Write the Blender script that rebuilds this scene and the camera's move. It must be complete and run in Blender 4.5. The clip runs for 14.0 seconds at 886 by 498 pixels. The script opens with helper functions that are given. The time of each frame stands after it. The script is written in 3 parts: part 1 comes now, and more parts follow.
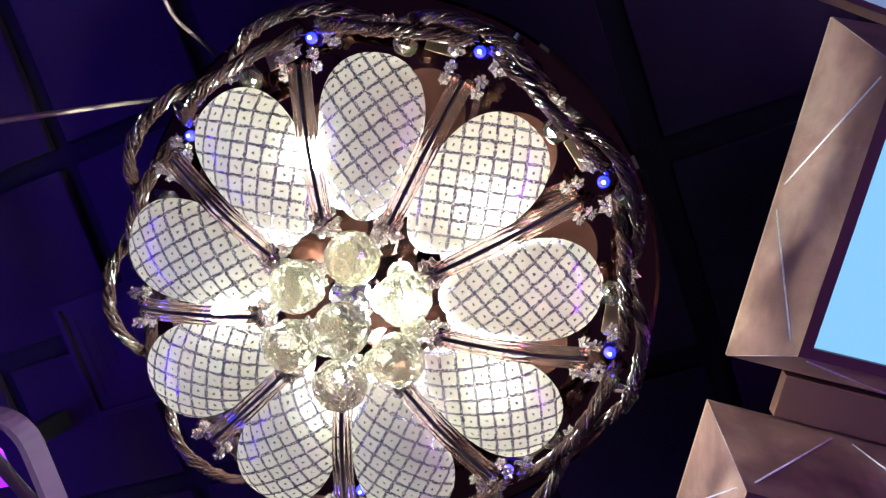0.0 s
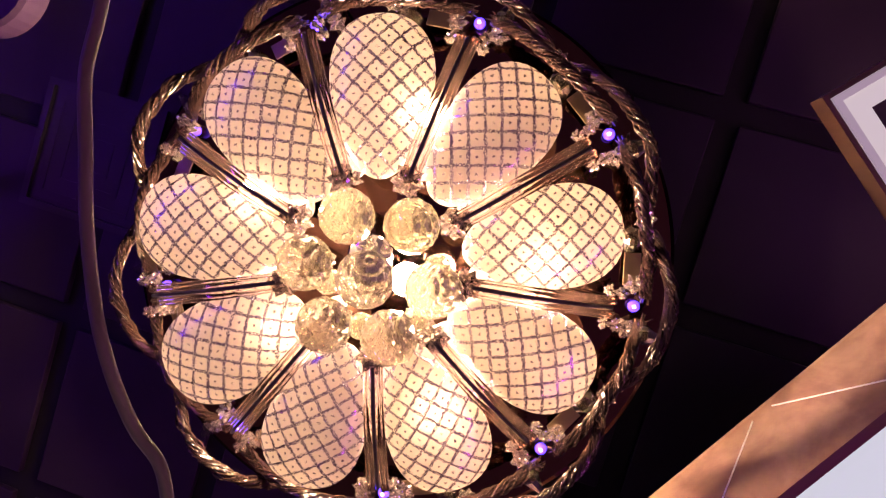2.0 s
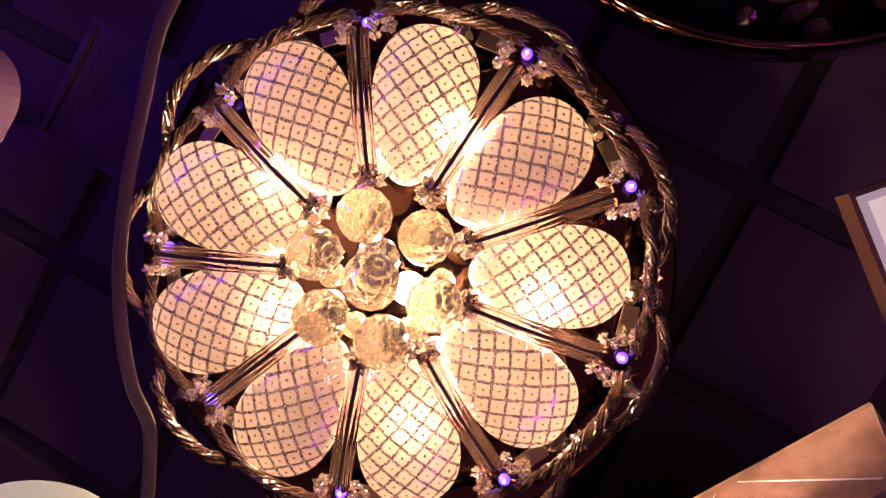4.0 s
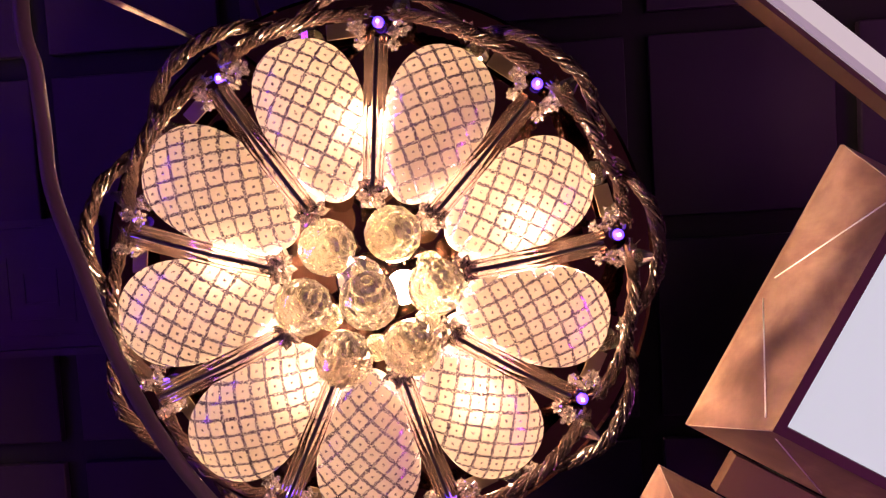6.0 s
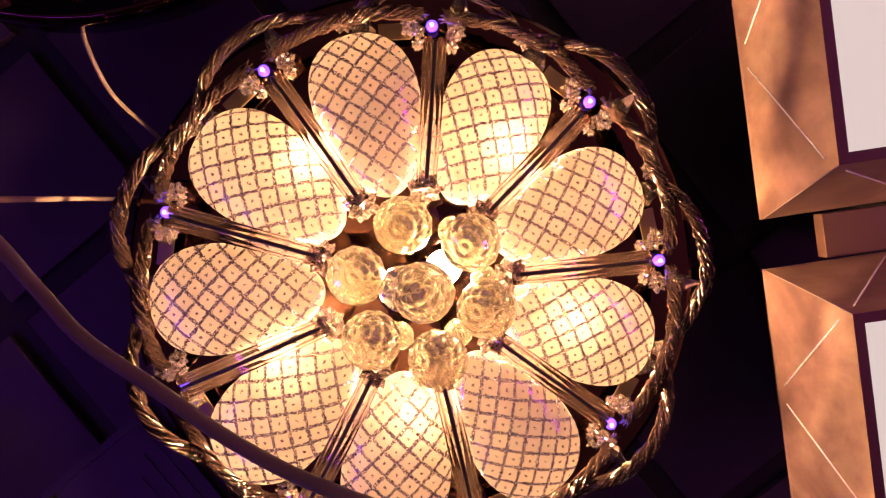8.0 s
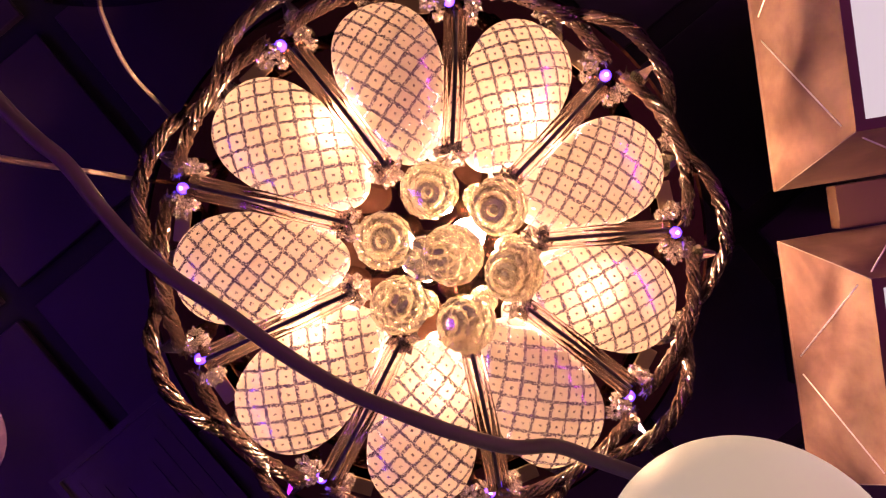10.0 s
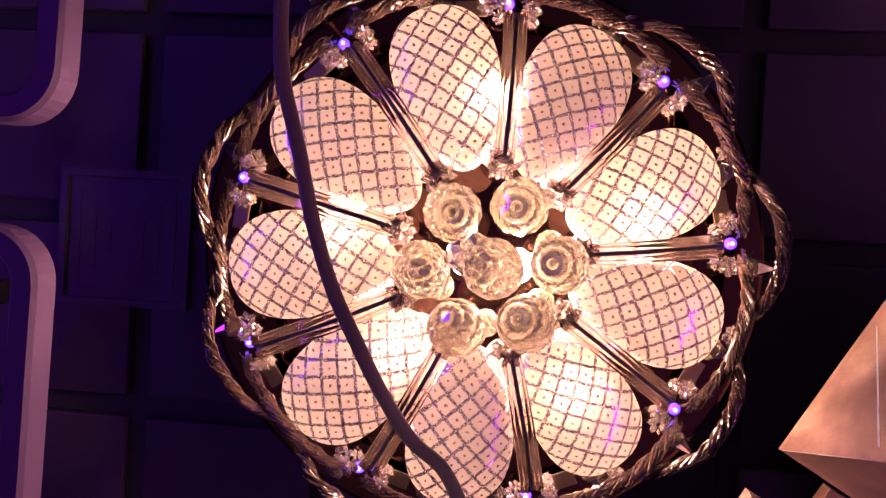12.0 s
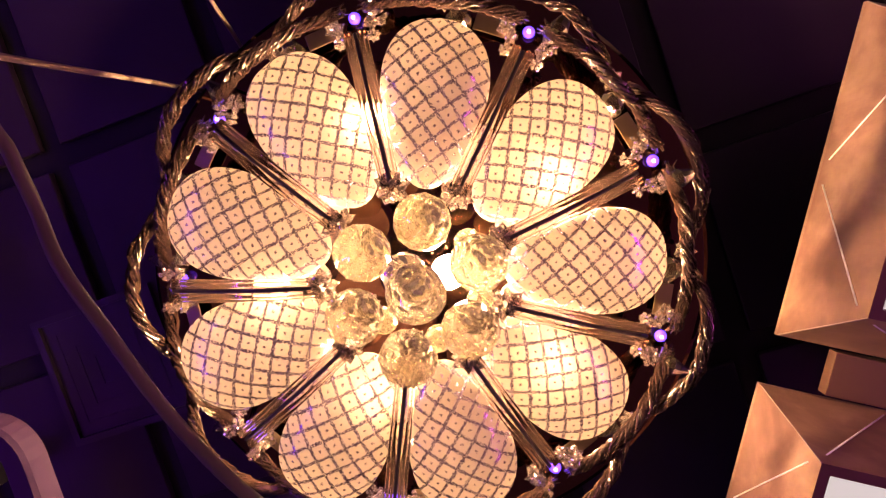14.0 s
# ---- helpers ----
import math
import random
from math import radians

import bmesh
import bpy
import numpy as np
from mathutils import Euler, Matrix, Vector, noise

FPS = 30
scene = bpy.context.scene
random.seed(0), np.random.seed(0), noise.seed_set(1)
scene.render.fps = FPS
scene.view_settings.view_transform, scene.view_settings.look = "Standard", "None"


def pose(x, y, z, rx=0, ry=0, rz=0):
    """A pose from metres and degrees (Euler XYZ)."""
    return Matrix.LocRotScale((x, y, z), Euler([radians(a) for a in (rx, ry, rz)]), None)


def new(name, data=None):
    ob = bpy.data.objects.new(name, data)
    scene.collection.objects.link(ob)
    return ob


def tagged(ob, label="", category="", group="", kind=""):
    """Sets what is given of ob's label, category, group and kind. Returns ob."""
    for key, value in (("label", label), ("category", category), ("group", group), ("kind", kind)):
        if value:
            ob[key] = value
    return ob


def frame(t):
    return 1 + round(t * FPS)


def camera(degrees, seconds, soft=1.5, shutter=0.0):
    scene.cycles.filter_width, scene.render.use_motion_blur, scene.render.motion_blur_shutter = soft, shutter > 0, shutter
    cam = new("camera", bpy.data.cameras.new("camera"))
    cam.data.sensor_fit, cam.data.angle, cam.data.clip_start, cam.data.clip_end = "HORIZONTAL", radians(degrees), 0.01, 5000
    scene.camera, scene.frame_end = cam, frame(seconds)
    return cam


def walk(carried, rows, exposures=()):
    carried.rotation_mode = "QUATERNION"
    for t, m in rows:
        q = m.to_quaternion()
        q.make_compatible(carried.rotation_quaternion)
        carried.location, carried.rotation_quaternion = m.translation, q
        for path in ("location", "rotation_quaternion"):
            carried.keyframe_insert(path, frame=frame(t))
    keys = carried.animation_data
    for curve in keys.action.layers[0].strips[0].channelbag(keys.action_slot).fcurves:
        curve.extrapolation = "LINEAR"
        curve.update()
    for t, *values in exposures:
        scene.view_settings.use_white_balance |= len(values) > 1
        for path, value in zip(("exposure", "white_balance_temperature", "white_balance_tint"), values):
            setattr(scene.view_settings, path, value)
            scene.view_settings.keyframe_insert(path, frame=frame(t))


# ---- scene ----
cam = camera(66.30, 14.0, soft=1.2)
# Seconds, place and turn of the eye, as seen along the lamp's axis
ROWS = [
    (0.0, 0.2281, 1.6768, 0.1758, 78.958, 1.597, 11.566),
    (0.5, 0.1968, 1.676, 0.1644, 80.026, -6.384, 11.559),
    (1.0, 0.1694, 1.6683, 0.1393, 81.626, -16.505, 11.309),
    (1.5, 0.1525, 1.6639, 0.134, 82.554, -25.498, 9.896),
    (2.0, 0.1215, 1.6534, 0.1133, 83.03, -34.336, 9.782),
    (4.5, 0.1057, 1.6465, 0.1044, 83.797, -45.82, 10.178),
    (5.0, 0.1038, 1.6533, 0.1098, 85.007, -35.734, 8.218),
    (5.5, 0.0922, 1.6526, 0.1063, 85.432, -23.924, 5.755),
    (6.0, 0.0923, 1.6521, 0.093, 85.981, -14.353, 2.855),
    (6.5, 0.0954, 1.6549, 0.0992, 86.144, -3.588, 1.38),
    (7.0, 0.0929, 1.6617, 0.0803, 86.352, 8.855, 1.957),
    (9.5, 0.0324, 1.6689, 0.0371, 88.356, 25.056, -0.8),
    (10.0, 0.0264, 1.6647, 0.0298, 87.335, 21.9, -0.379),
    (10.5, 0.0107, 1.6608, 0.0219, 88.147, 12.677, 1.828),
    (11.0, 0.0036, 1.6576, 0.0117, 88.77, -3.129, 3.445),
    (11.5, 0.0176, 1.6561, 0.0147, 88.09, -14.526, 4.996),
    (12.0, 0.0259, 1.6576, 0.0232, 87.342, -20.9, 5.494),
    (12.5, 0.0621, 1.651, 0.0374, 86.443, -18.056, 7.245),
    (13.0, 0.0836, 1.6536, 0.0555, 85.688, -11.046, 9.178),
    (13.5, 0.0874, 1.66, 0.0695, 84.472, -4.929, 7.631),
    (14.0, 0.1063, 1.6686, 0.0885, 84.343, 1.265, 6.017),
]
walk(
    cam,
    [(t, pose(0, 0, 0, 90) @ pose(x, y, z, rx, ry, rz)) for t, x, y, z, rx, ry, rz in ROWS],
    exposures=[
        (0.00, 0.20, 4350, 9),
        (0.70, 0.20, 4350, 9),
        (1.00, 0.20, 4000, 52),
        (1.20, 0.20, 4000, 52),
        (1.50, 0.30, 4900, 45),
        (2.00, 0.34, 7350, 54),
        (2.20, 0.34, 8400, 54),
        (4.30, 0.34, 7900, 65),
        (4.50, 0.34, 6000, 75),
        (5.50, 0.34, 6200, 63),
        (5.90, 0.34, 7300, 57),
        (6.50, 0.34, 8300, 54),
        (7.00, 0.34, 10200, 57),
        (7.20, 0.34, 10700, 57),
        (9.30, 0.34, 8500, 72),
        (10.20, 0.34, 8800, 72),
        (10.50, 0.34, 12200, 54),
        (11.50, 0.34, 12500, 54),
        (11.85, 0.34, 7050, 78),
        (12.60, 0.34, 7050, 78),
        (13.00, 0.34, 8500, 57),
        (13.50, 0.34, 9050, 58),
        (14.00, 0.34, 9350, 59),
    ],
)
scene.frame_start = 1

# ---- world: the dim violet air of a lamp shop at night ----
world = bpy.data.worlds.new("shop_air")
world.use_nodes = True
scene.world = world
world.node_tree.nodes["Background"].inputs[0].default_value = (0.15, 0.045, 0.30, 1)
world.node_tree.nodes["Background"].inputs[1].default_value = 0.35

BULB_POWER = 335.0
PANEL_GLOW = 0.55
HAZE, HAZE_ROUGH = 0.62, 0.80


# ---- materials ----
def mat(name, color=(0.8, 0.8, 0.8), rough=0.5, metal=0.0, trans=0.0, ior=1.45, emit=None, strength=0.0, coat=0.0):
    m = bpy.data.materials.new(name)
    m.use_nodes = True
    b = m.node_tree.nodes["Principled BSDF"]
    b.inputs["Base Color"].default_value = (*color, 1)
    b.inputs["Roughness"].default_value = rough
    b.inputs["Metallic"].default_value = metal
    b.inputs["Transmission Weight"].default_value = trans
    b.inputs["IOR"].default_value = ior
    b.inputs["Coat Weight"].default_value = coat
    if emit:
        b.inputs["Emission Color"].default_value = (*emit, 1)
        b.inputs["Emission Strength"].default_value = strength
    return m


def node(m, kind, **values):
    n = m.node_tree.nodes.new(kind)
    for key, value in values.items():
        n.inputs[key.replace("_", " ")].default_value = value
    return n


def link(m, a, b):
    m.node_tree.links.new(a, b)


def math_node(m, op, a, b=None):
    n = m.node_tree.nodes.new("ShaderNodeMath")
    n.operation = op
    for slot, v in enumerate((a, b)):
        if v is None:
            continue
        if isinstance(v, (int, float)):
            n.inputs[slot].default_value = v
        else:
            link(m, v, n.inputs[slot])
    return n.outputs[0]


def ramp(m, source, stops):
    r = m.node_tree.nodes.new("ShaderNodeValToRGB")
    while len(r.color_ramp.elements) < len(stops):
        r.color_ramp.elements.new(0.5)
    for e, (p, c) in zip(r.color_ramp.elements, stops):
        e.position, e.color = p, (*c, 1)
    link(m, source, r.inputs[0])
    return r.outputs[0]


def grain(m, scale, detail=6.0, stretch=(1, 1, 1), distortion=0.0):
    co = m.node_tree.nodes.new("ShaderNodeTexCoord")
    mp = m.node_tree.nodes.new("ShaderNodeMapping")
    mp.inputs["Scale"].default_value = stretch
    link(m, co.outputs["Object"], mp.inputs["Vector"])
    n = node(m, "ShaderNodeTexNoise", Scale=scale, Detail=detail, Distortion=distortion)
    link(m, mp.outputs[0], n.inputs["Vector"])
    return n.outputs["Fac"]


def bump(m, source, strength, distance=0.001):
    n = node(m, "ShaderNodeBump", Strength=strength, Distance=distance)
    link(m, source, n.inputs["Height"])
    link(m, n.outputs[0], m.node_tree.nodes["Principled BSDF"].inputs["Normal"])


def petal_material(name, lattice):
    """White opal acrylic that lets light through; on its lower face a raised silver glitter lattice with a seed in each diamond."""
    m = bpy.data.materials.new(name)
    m.use_nodes = True
    nt = m.node_tree
    out = nt.nodes["Material Output"]
    nt.nodes.remove(nt.nodes["Principled BSDF"])
    co = nt.nodes.new("ShaderNodeTexCoord")
    cloud = node(m, "ShaderNodeTexNoise", Scale=35.0, Detail=3.0)
    link(m, co.outputs["Object"], cloud.inputs["Vector"])
    tone = ramp(m, cloud.outputs["Fac"], [(0.3, (0.53, 0.475, 0.435)), (0.7, (0.67, 0.60, 0.55))])
    diffuse, through_ = nt.nodes.new("ShaderNodeBsdfDiffuse"), nt.nodes.new("ShaderNodeBsdfTranslucent")
    link(m, tone, diffuse.inputs["Color"])
    link(m, tone, through_.inputs["Color"])
    body, misty, shine, full, foil = (nt.nodes.new("ShaderNodeMixShader") for _ in range(5))
    body.inputs[0].default_value = 0.50
    link(m, diffuse.outputs[0], body.inputs[1])
    link(m, through_.outputs[0], body.inputs[2])
    haze = node(m, "ShaderNodeBsdfRefraction", Roughness=HAZE_ROUGH, IOR=1.5)
    haze.inputs["Color"].default_value = (0.98, 0.92, 0.84, 1)
    misty.inputs[0].default_value = HAZE
    link(m, body.outputs[0], misty.inputs[1])
    link(m, haze.outputs[0], misty.inputs[2])
    if not lattice:
        link(m, misty.outputs[0], out.inputs["Surface"])
        return m
    info = nt.nodes.new("ShaderNodeObjectInfo")
    mp = nt.nodes.new("ShaderNodeMapping")
    link(m, co.outputs["Object"], mp.inputs["Vector"])
    turn = nt.nodes.new("ShaderNodeCombineXYZ")
    link(m, math_node(m, "ADD", math_node(m, "MULTIPLY", info.outputs["Random"], 0.35), 0.62), turn.inputs[2])
    link(m, turn.outputs[0], mp.inputs["Rotation"])
    sep = nt.nodes.new("ShaderNodeSeparateXYZ")
    link(m, mp.outputs[0], sep.inputs[0])
    def noise(scale, detail):
        n = node(m, "ShaderNodeTexNoise", Scale=scale, Detail=detail)
        link(m, co.outputs["Object"], n.inputs["Vector"])
        return n.outputs["Fac"]
    wave, edge = noise(160.0, 2.0), noise(620.0, 3.0)
    flakes = node(m, "ShaderNodeTexVoronoi", Scale=1150.0)
    link(m, co.outputs["Object"], flakes.inputs["Vector"])
    jitter = math_node(m, "MULTIPLY", math_node(m, "SUBTRACT", wave, 0.5), 0.16)
    rag = math_node(m, "MULTIPLY", math_node(m, "SUBTRACT", edge, 0.5), 0.30)
    pitch = 0.0150
    dist = []
    for axis in (0, 1):
        u = math_node(m, "ADD", math_node(m, "DIVIDE", sep.outputs[axis], pitch), jitter)
        dist.append(math_node(m, "ABSOLUTE", math_node(m, "SUBTRACT", math_node(m, "FRACT", math_node(m, "ADD", u, 40.0)), 0.5)))
    far = math_node(m, "ADD", math_node(m, "MAXIMUM", dist[0], dist[1]), rag)
    near = math_node(m, "ADD", math_node(m, "MAXIMUM", dist[0], dist[1]), math_node(m, "MULTIPLY", rag, 0.7))
    line = math_node(m, "GREATER_THAN", far, 0.405)
    seed = math_node(m, "LESS_THAN", near, 0.072)
    tint = nt.nodes.new("ShaderNodeSeparateColor")
    link(m, flakes.outputs["Color"], tint.inputs[0])
    kept = math_node(m, "GREATER_THAN", tint.outputs[0], 0.17)
    mask = math_node(m, "MULTIPLY", math_node(m, "MULTIPLY", math_node(m, "MAXIMUM", line, seed), kept), 0.94)
    shine.inputs[0].default_value = 0.05
    sheen = node(m, "ShaderNodeBsdfGlossy", Roughness=0.22)
    link(m, misty.outputs[0], shine.inputs[1])
    link(m, sheen.outputs[0], shine.inputs[2])
    # each flake of the glitter tilts its own way
    glit = node(m, "ShaderNodeBsdfGlossy", Roughness=0.18)
    # violet light on the silver is put into glit's and dull's colours
    glit.inputs["Color"].default_value = (0.82, 0.74, 0.92, 1)
    gb = node(m, "ShaderNodeBump", Strength=1.0, Distance=0.0016)
    link(m, tint.outputs[1], gb.inputs["Height"])
    link(m, gb.outputs[0], glit.inputs["Normal"])
    dull = nt.nodes.new("ShaderNodeBsdfDiffuse")
    link(m, ramp(m, tint.outputs[2], [(0.0, (0.05, 0.035, 0.06)), (0.70, (0.19, 0.125, 0.24)), (1.0, (0.85, 0.80, 0.88))]), dull.inputs["Color"])
    foil.inputs[0].default_value = 0.55
    link(m, glit.outputs[0], foil.inputs[1])
    link(m, dull.outputs[0], foil.inputs[2])
    link(m, mask, full.inputs[0])
    link(m, shine.outputs[0], full.inputs[1])
    link(m, foil.outputs[0], full.inputs[2])
    link(m, full.outputs[0], out.inputs["Surface"])
    return m


def wood_material():
    """Rose-brown burl veneer, satin varnished, with cloudy figure."""
    m = mat("burl_veneer", rough=0.38, coat=0.30)
    b = m.node_tree.nodes["Principled BSDF"]
    b.inputs["Coat Roughness"].default_value = 0.28
    figure = grain(m, 9.0, 5.0, (1, 1, 1), 1.2)
    fine = grain(m, 60.0, 6.0, (0.15, 1, 1))
    both = math_node(m, "ADD", math_node(m, "MULTIPLY", figure, 0.8), math_node(m, "MULTIPLY", fine, 0.2))
    link(m, ramp(m, both, [(0.32, (0.125, 0.062, 0.058)), (0.5, (0.25, 0.135, 0.11)), (0.68, (0.43, 0.275, 0.20))]), b.inputs["Base Color"])
    bump(m, fine, 0.06, 0.0005)
    return m


def panel_material():
    """Dark satin ceiling tile, faintly mottled."""
    m = mat("ceiling_tile", rough=0.48)
    b = m.node_tree.nodes["Principled BSDF"]
    b.inputs["Specular IOR Level"].default_value = 0.28
    f = grain(m, 3.0, 5.0)
    link(m, ramp(m, f, [(0.3, (0.018, 0.009, 0.024)), (0.7, (0.038, 0.020, 0.047))]), b.inputs["Base Color"])
    g = grain(m, 240.0, 3.0)
    bump(m, g, 0.08, 0.0006)
    return m


OPAL = petal_material("opal_petal", True)
OPAL_BACK = petal_material("opal_petal_back", False)
WOOD = wood_material()
TILE = panel_material()
VENT = mat("vent_enamel", (0.018, 0.010, 0.023), 0.45)
JOINT = mat("black_joint", (0.005, 0.004, 0.006), 0.7)


def crystal_material(name, milk, tint=(0.99, 0.98, 0.96), rough=0.0, ior=1.52, body=(0.98, 0.87, 0.60)):
    """Clear cut crystal; added warm milkiness takes up bulb light, in place of refracted glow."""
    m = mat(name, tint, rough, trans=1.0, ior=ior)
    nt = m.node_tree
    soft, pass_, pair, mix = nt.nodes.new("ShaderNodeBsdfDiffuse"), nt.nodes.new("ShaderNodeBsdfTranslucent"), nt.nodes.new("ShaderNodeMixShader"), nt.nodes.new("ShaderNodeMixShader")
    for n in (soft, pass_):
        n.inputs["Color"].default_value = (*body, 1)
    pair.inputs[0].default_value = 0.75
    mix.inputs[0].default_value = milk
    link(m, soft.outputs[0], pair.inputs[1])
    link(m, pass_.outputs[0], pair.inputs[2])
    link(m, nt.nodes["Principled BSDF"].outputs[0], mix.inputs[1])
    link(m, pair.outputs[0], mix.inputs[2])
    link(m, mix.outputs[0], nt.nodes["Material Output"].inputs["Surface"])
    return m


CRYSTAL = crystal_material("cut_crystal", 0.13, (1.0, 0.965, 0.86))
BEADS = crystal_material("crystal_bead", 0.08, (0.95, 0.86, 0.83), body=(0.95, 0.80, 0.72))
PENDANT = crystal_material("crystal_pendant", 0.025, (0.92, 0.80, 0.74))
ACRYLIC = crystal_material("clear_acrylic", 0.010, (0.94, 0.80, 0.75), 0.03, 1.44, (0.85, 0.52, 0.46))
ROPE = mat("twisted_glass", (0.034, 0.017, 0.016), 0.05, metal=0.20, ior=1.55)
bump(ROPE, grain(ROPE, 260.0, 2.0), 0.4, 0.0012)
PLATE = mat("bronze_mirror", (0.070, 0.032, 0.026), 0.05, metal=1.0)
CHROME = mat("mirror_chrome", (0.62, 0.60, 0.60), 0.04, metal=1.0)
GLINT_METAL = mat("satin_metal", (0.22, 0.15, 0.10), 0.33, metal=1.0)
SLOT = mat("dark_slot", (0.03, 0.025, 0.025), 0.35)
TRIM_LINE = mat("pale_trim", (0.38, 0.30, 0.28), 0.4)
WHITE_LINE = mat("white_inlay", (0.88, 0.88, 0.90), 0.35)
GLOW = mat("warm_capsule", (1, 0.9, 0.7), 0.3, emit=(1.0, 0.88, 0.46), strength=BULB_POWER)
VIOLET_LED = mat("violet_led", (0.03, 0.01, 0.30), 0.10, emit=(0.05, 0.03, 1.0), strength=5.0)
LED_CORE = mat("led_core", (0.5, 0.4, 1.0), 0.2, emit=(0.55, 0.42, 1.0), strength=8.0)
ROPE_CORE = mat("rope_core", (0.02, 0.010, 0.010), 0.25)
DIFFUSER = mat("white_diffuser", (0.30, 0.34, 0.31), 0.4, emit=(0.58, 0.92, 0.90), strength=PANEL_GLOW)
STRIP_GLOW = mat("white_strip", (0.34, 0.38, 0.34), 0.35, emit=(0.80, 0.97, 0.88), strength=0.42)
# the emission stands in for room light on the white globe's underside
GLOBE_FILL = mat("room_lit_globe", (0.50, 0.52, 0.42), 0.4, emit=(0.74, 0.94, 0.62), strength=0.33)
RING_WHITE = mat("milky_acrylic", (0.62, 0.58, 0.62), 0.35)
# violet light on the milky rings is put into their colour
VIOLET_LIT_ACRYLIC = mat("violet_lit_acrylic", (0.042, 0.014, 0.058), 0.65)
CABLE = mat("grey_sheath", (0.12, 0.098, 0.068), 0.5)
BEIGE = mat("beige_wire", (0.22, 0.15, 0.13), 0.5)
PLASTER = mat("dark_wall", (0.05, 0.045, 0.06), 0.8)
FLOOR = mat("grey_floor", (0.58, 0.54, 0.50), 0.35)
VIOLET_PANEL = mat("violet_panel", (0.4, 0.1, 0.6), 0.4, emit=(0.32, 0.02, 1.0), strength=1.8)


# ---- mesh helpers ----
def part(name, bm, material, parent=None, label="", smooth=True):
    me = bpy.data.meshes.new(name)
    bm.to_mesh(me)
    bm.free()
    me.materials.append(material)
    if smooth:
        for p in me.polygons:
            p.use_smooth = True
    ob = new(name, me)
    if parent:
        ob.parent = parent
    return tagged(ob, label=label)


def shared(name, me, m, parent):
    ob = new(name, me)
    ob.parent = parent
    ob.matrix_basis = m
    return ob


def thing(name, label, category, group="", place=None):
    ob = new(name)
    if place is not None:
        ob.matrix_basis = place
    return tagged(ob, label, category, group)


def box(bm, size, centre=(0, 0, 0), turn=0.0, bevel=0.0):
    r = bmesh.ops.create_cube(bm, size=1.0, matrix=pose(*centre, 0, 0, turn) @ Matrix.Diagonal((*size, 1)))
    if bevel:
        edges = list({e for v in r["verts"] for e in v.link_edges})
        bmesh.ops.bevel(bm, geom=edges, offset=bevel, segments=2, affect="EDGES", profile=0.5)


def tube(bm, points, radius, sides=8, ends=True):
    """A round tube along points; radius is one number or one for each point."""
    points = [Vector(p) for p in points]
    radii = radius if isinstance(radius, (list, tuple)) else [radius] * len(points)
    way = (points[1] - points[0]).normalized()
    normal = way.orthogonal().normalized()
    rings = []
    for i, p in enumerate(points):
        ahead = (points[min(i + 1, len(points) - 1)] - points[max(i - 1, 0)]).normalized()
        normal = (normal - ahead * normal.dot(ahead)).normalized()
        side = ahead.cross(normal)
        rings.append([bm.verts.new(p + radii[i] * (math.cos(a) * normal + math.sin(a) * side)) for a in (2 * math.pi * k / sides for k in range(sides))])
    for a, b in zip(rings, rings[1:]):
        for k in range(sides):
            bm.faces.new((a[k], a[(k + 1) % sides], b[(k + 1) % sides], b[k]))
    if ends:
        bm.faces.new(rings[0][::-1])
        bm.faces.new(rings[-1])


def lathe(bm, profile, sides=48, centre=(0, 0, 0), close=True):
    """Turns (radius, height) pairs round the upright axis."""
    c = Vector(centre)
    rings = []
    for r, z in profile:
        if r < 1e-6:
            rings.append([bm.verts.new(c + Vector((0, 0, z)))])
        else:
            rings.append([bm.verts.new(c + Vector((r * math.cos(a), r * math.sin(a), z))) for a in (2 * math.pi * k / sides for k in range(sides))])
    for a, b in zip(rings, rings[1:]):
        for k in range(sides):
            quad = [a[k % len(a)], a[(k + 1) % len(a)], b[(k + 1) % len(b)], b[k % len(b)]]
            quad = list(dict.fromkeys(quad))
            if len(quad) > 2:
                bm.faces.new(quad)


def bead(bm, centre, radius, level=1):
    bmesh.ops.create_icosphere(bm, subdivisions=level, radius=radius, matrix=Matrix.Translation(centre))


def cut_ball(bm, centre, radius):
    """A crystal ball of staggered flat facets with a small table at each pole."""
    rows = []
    steps, around = 6, 12
    for i in range(steps + 1):
        lat = math.pi * (0.06 + 0.88 * i / steps)
        off = 0.5 * (i % 2)
        rows.append([bm.verts.new(Vector(centre) + radius * Vector((math.sin(lat) * math.cos(a), math.sin(lat) * math.sin(a), math.cos(lat)))) for a in (2 * math.pi * (k + off) / around for k in range(around))])
    for i, (a, b) in enumerate(zip(rows, rows[1:])):
        for k in range(around):
            n = (k + 1) % around
            if i % 2 == 0:
                bm.faces.new((a[k], b[k], a[n]))
                bm.faces.new((a[n], b[k], b[n]))
            else:
                bm.faces.new((a[k], b[k], b[n]))
                bm.faces.new((a[k], b[n], a[n]))
    bm.faces.new(rows[0])
    bm.faces.new(rows[-1][::-1])


def at_angle(deg, r=0.0, z=0.0):
    """A pose that faces outwards at that angle round the lamp's axis: local x is outwards."""
    a = radians(deg)
    return pose(r * math.cos(a), r * math.sin(a), z, 0, 0, deg)


# ---- the room ----
CEIL = 2.56


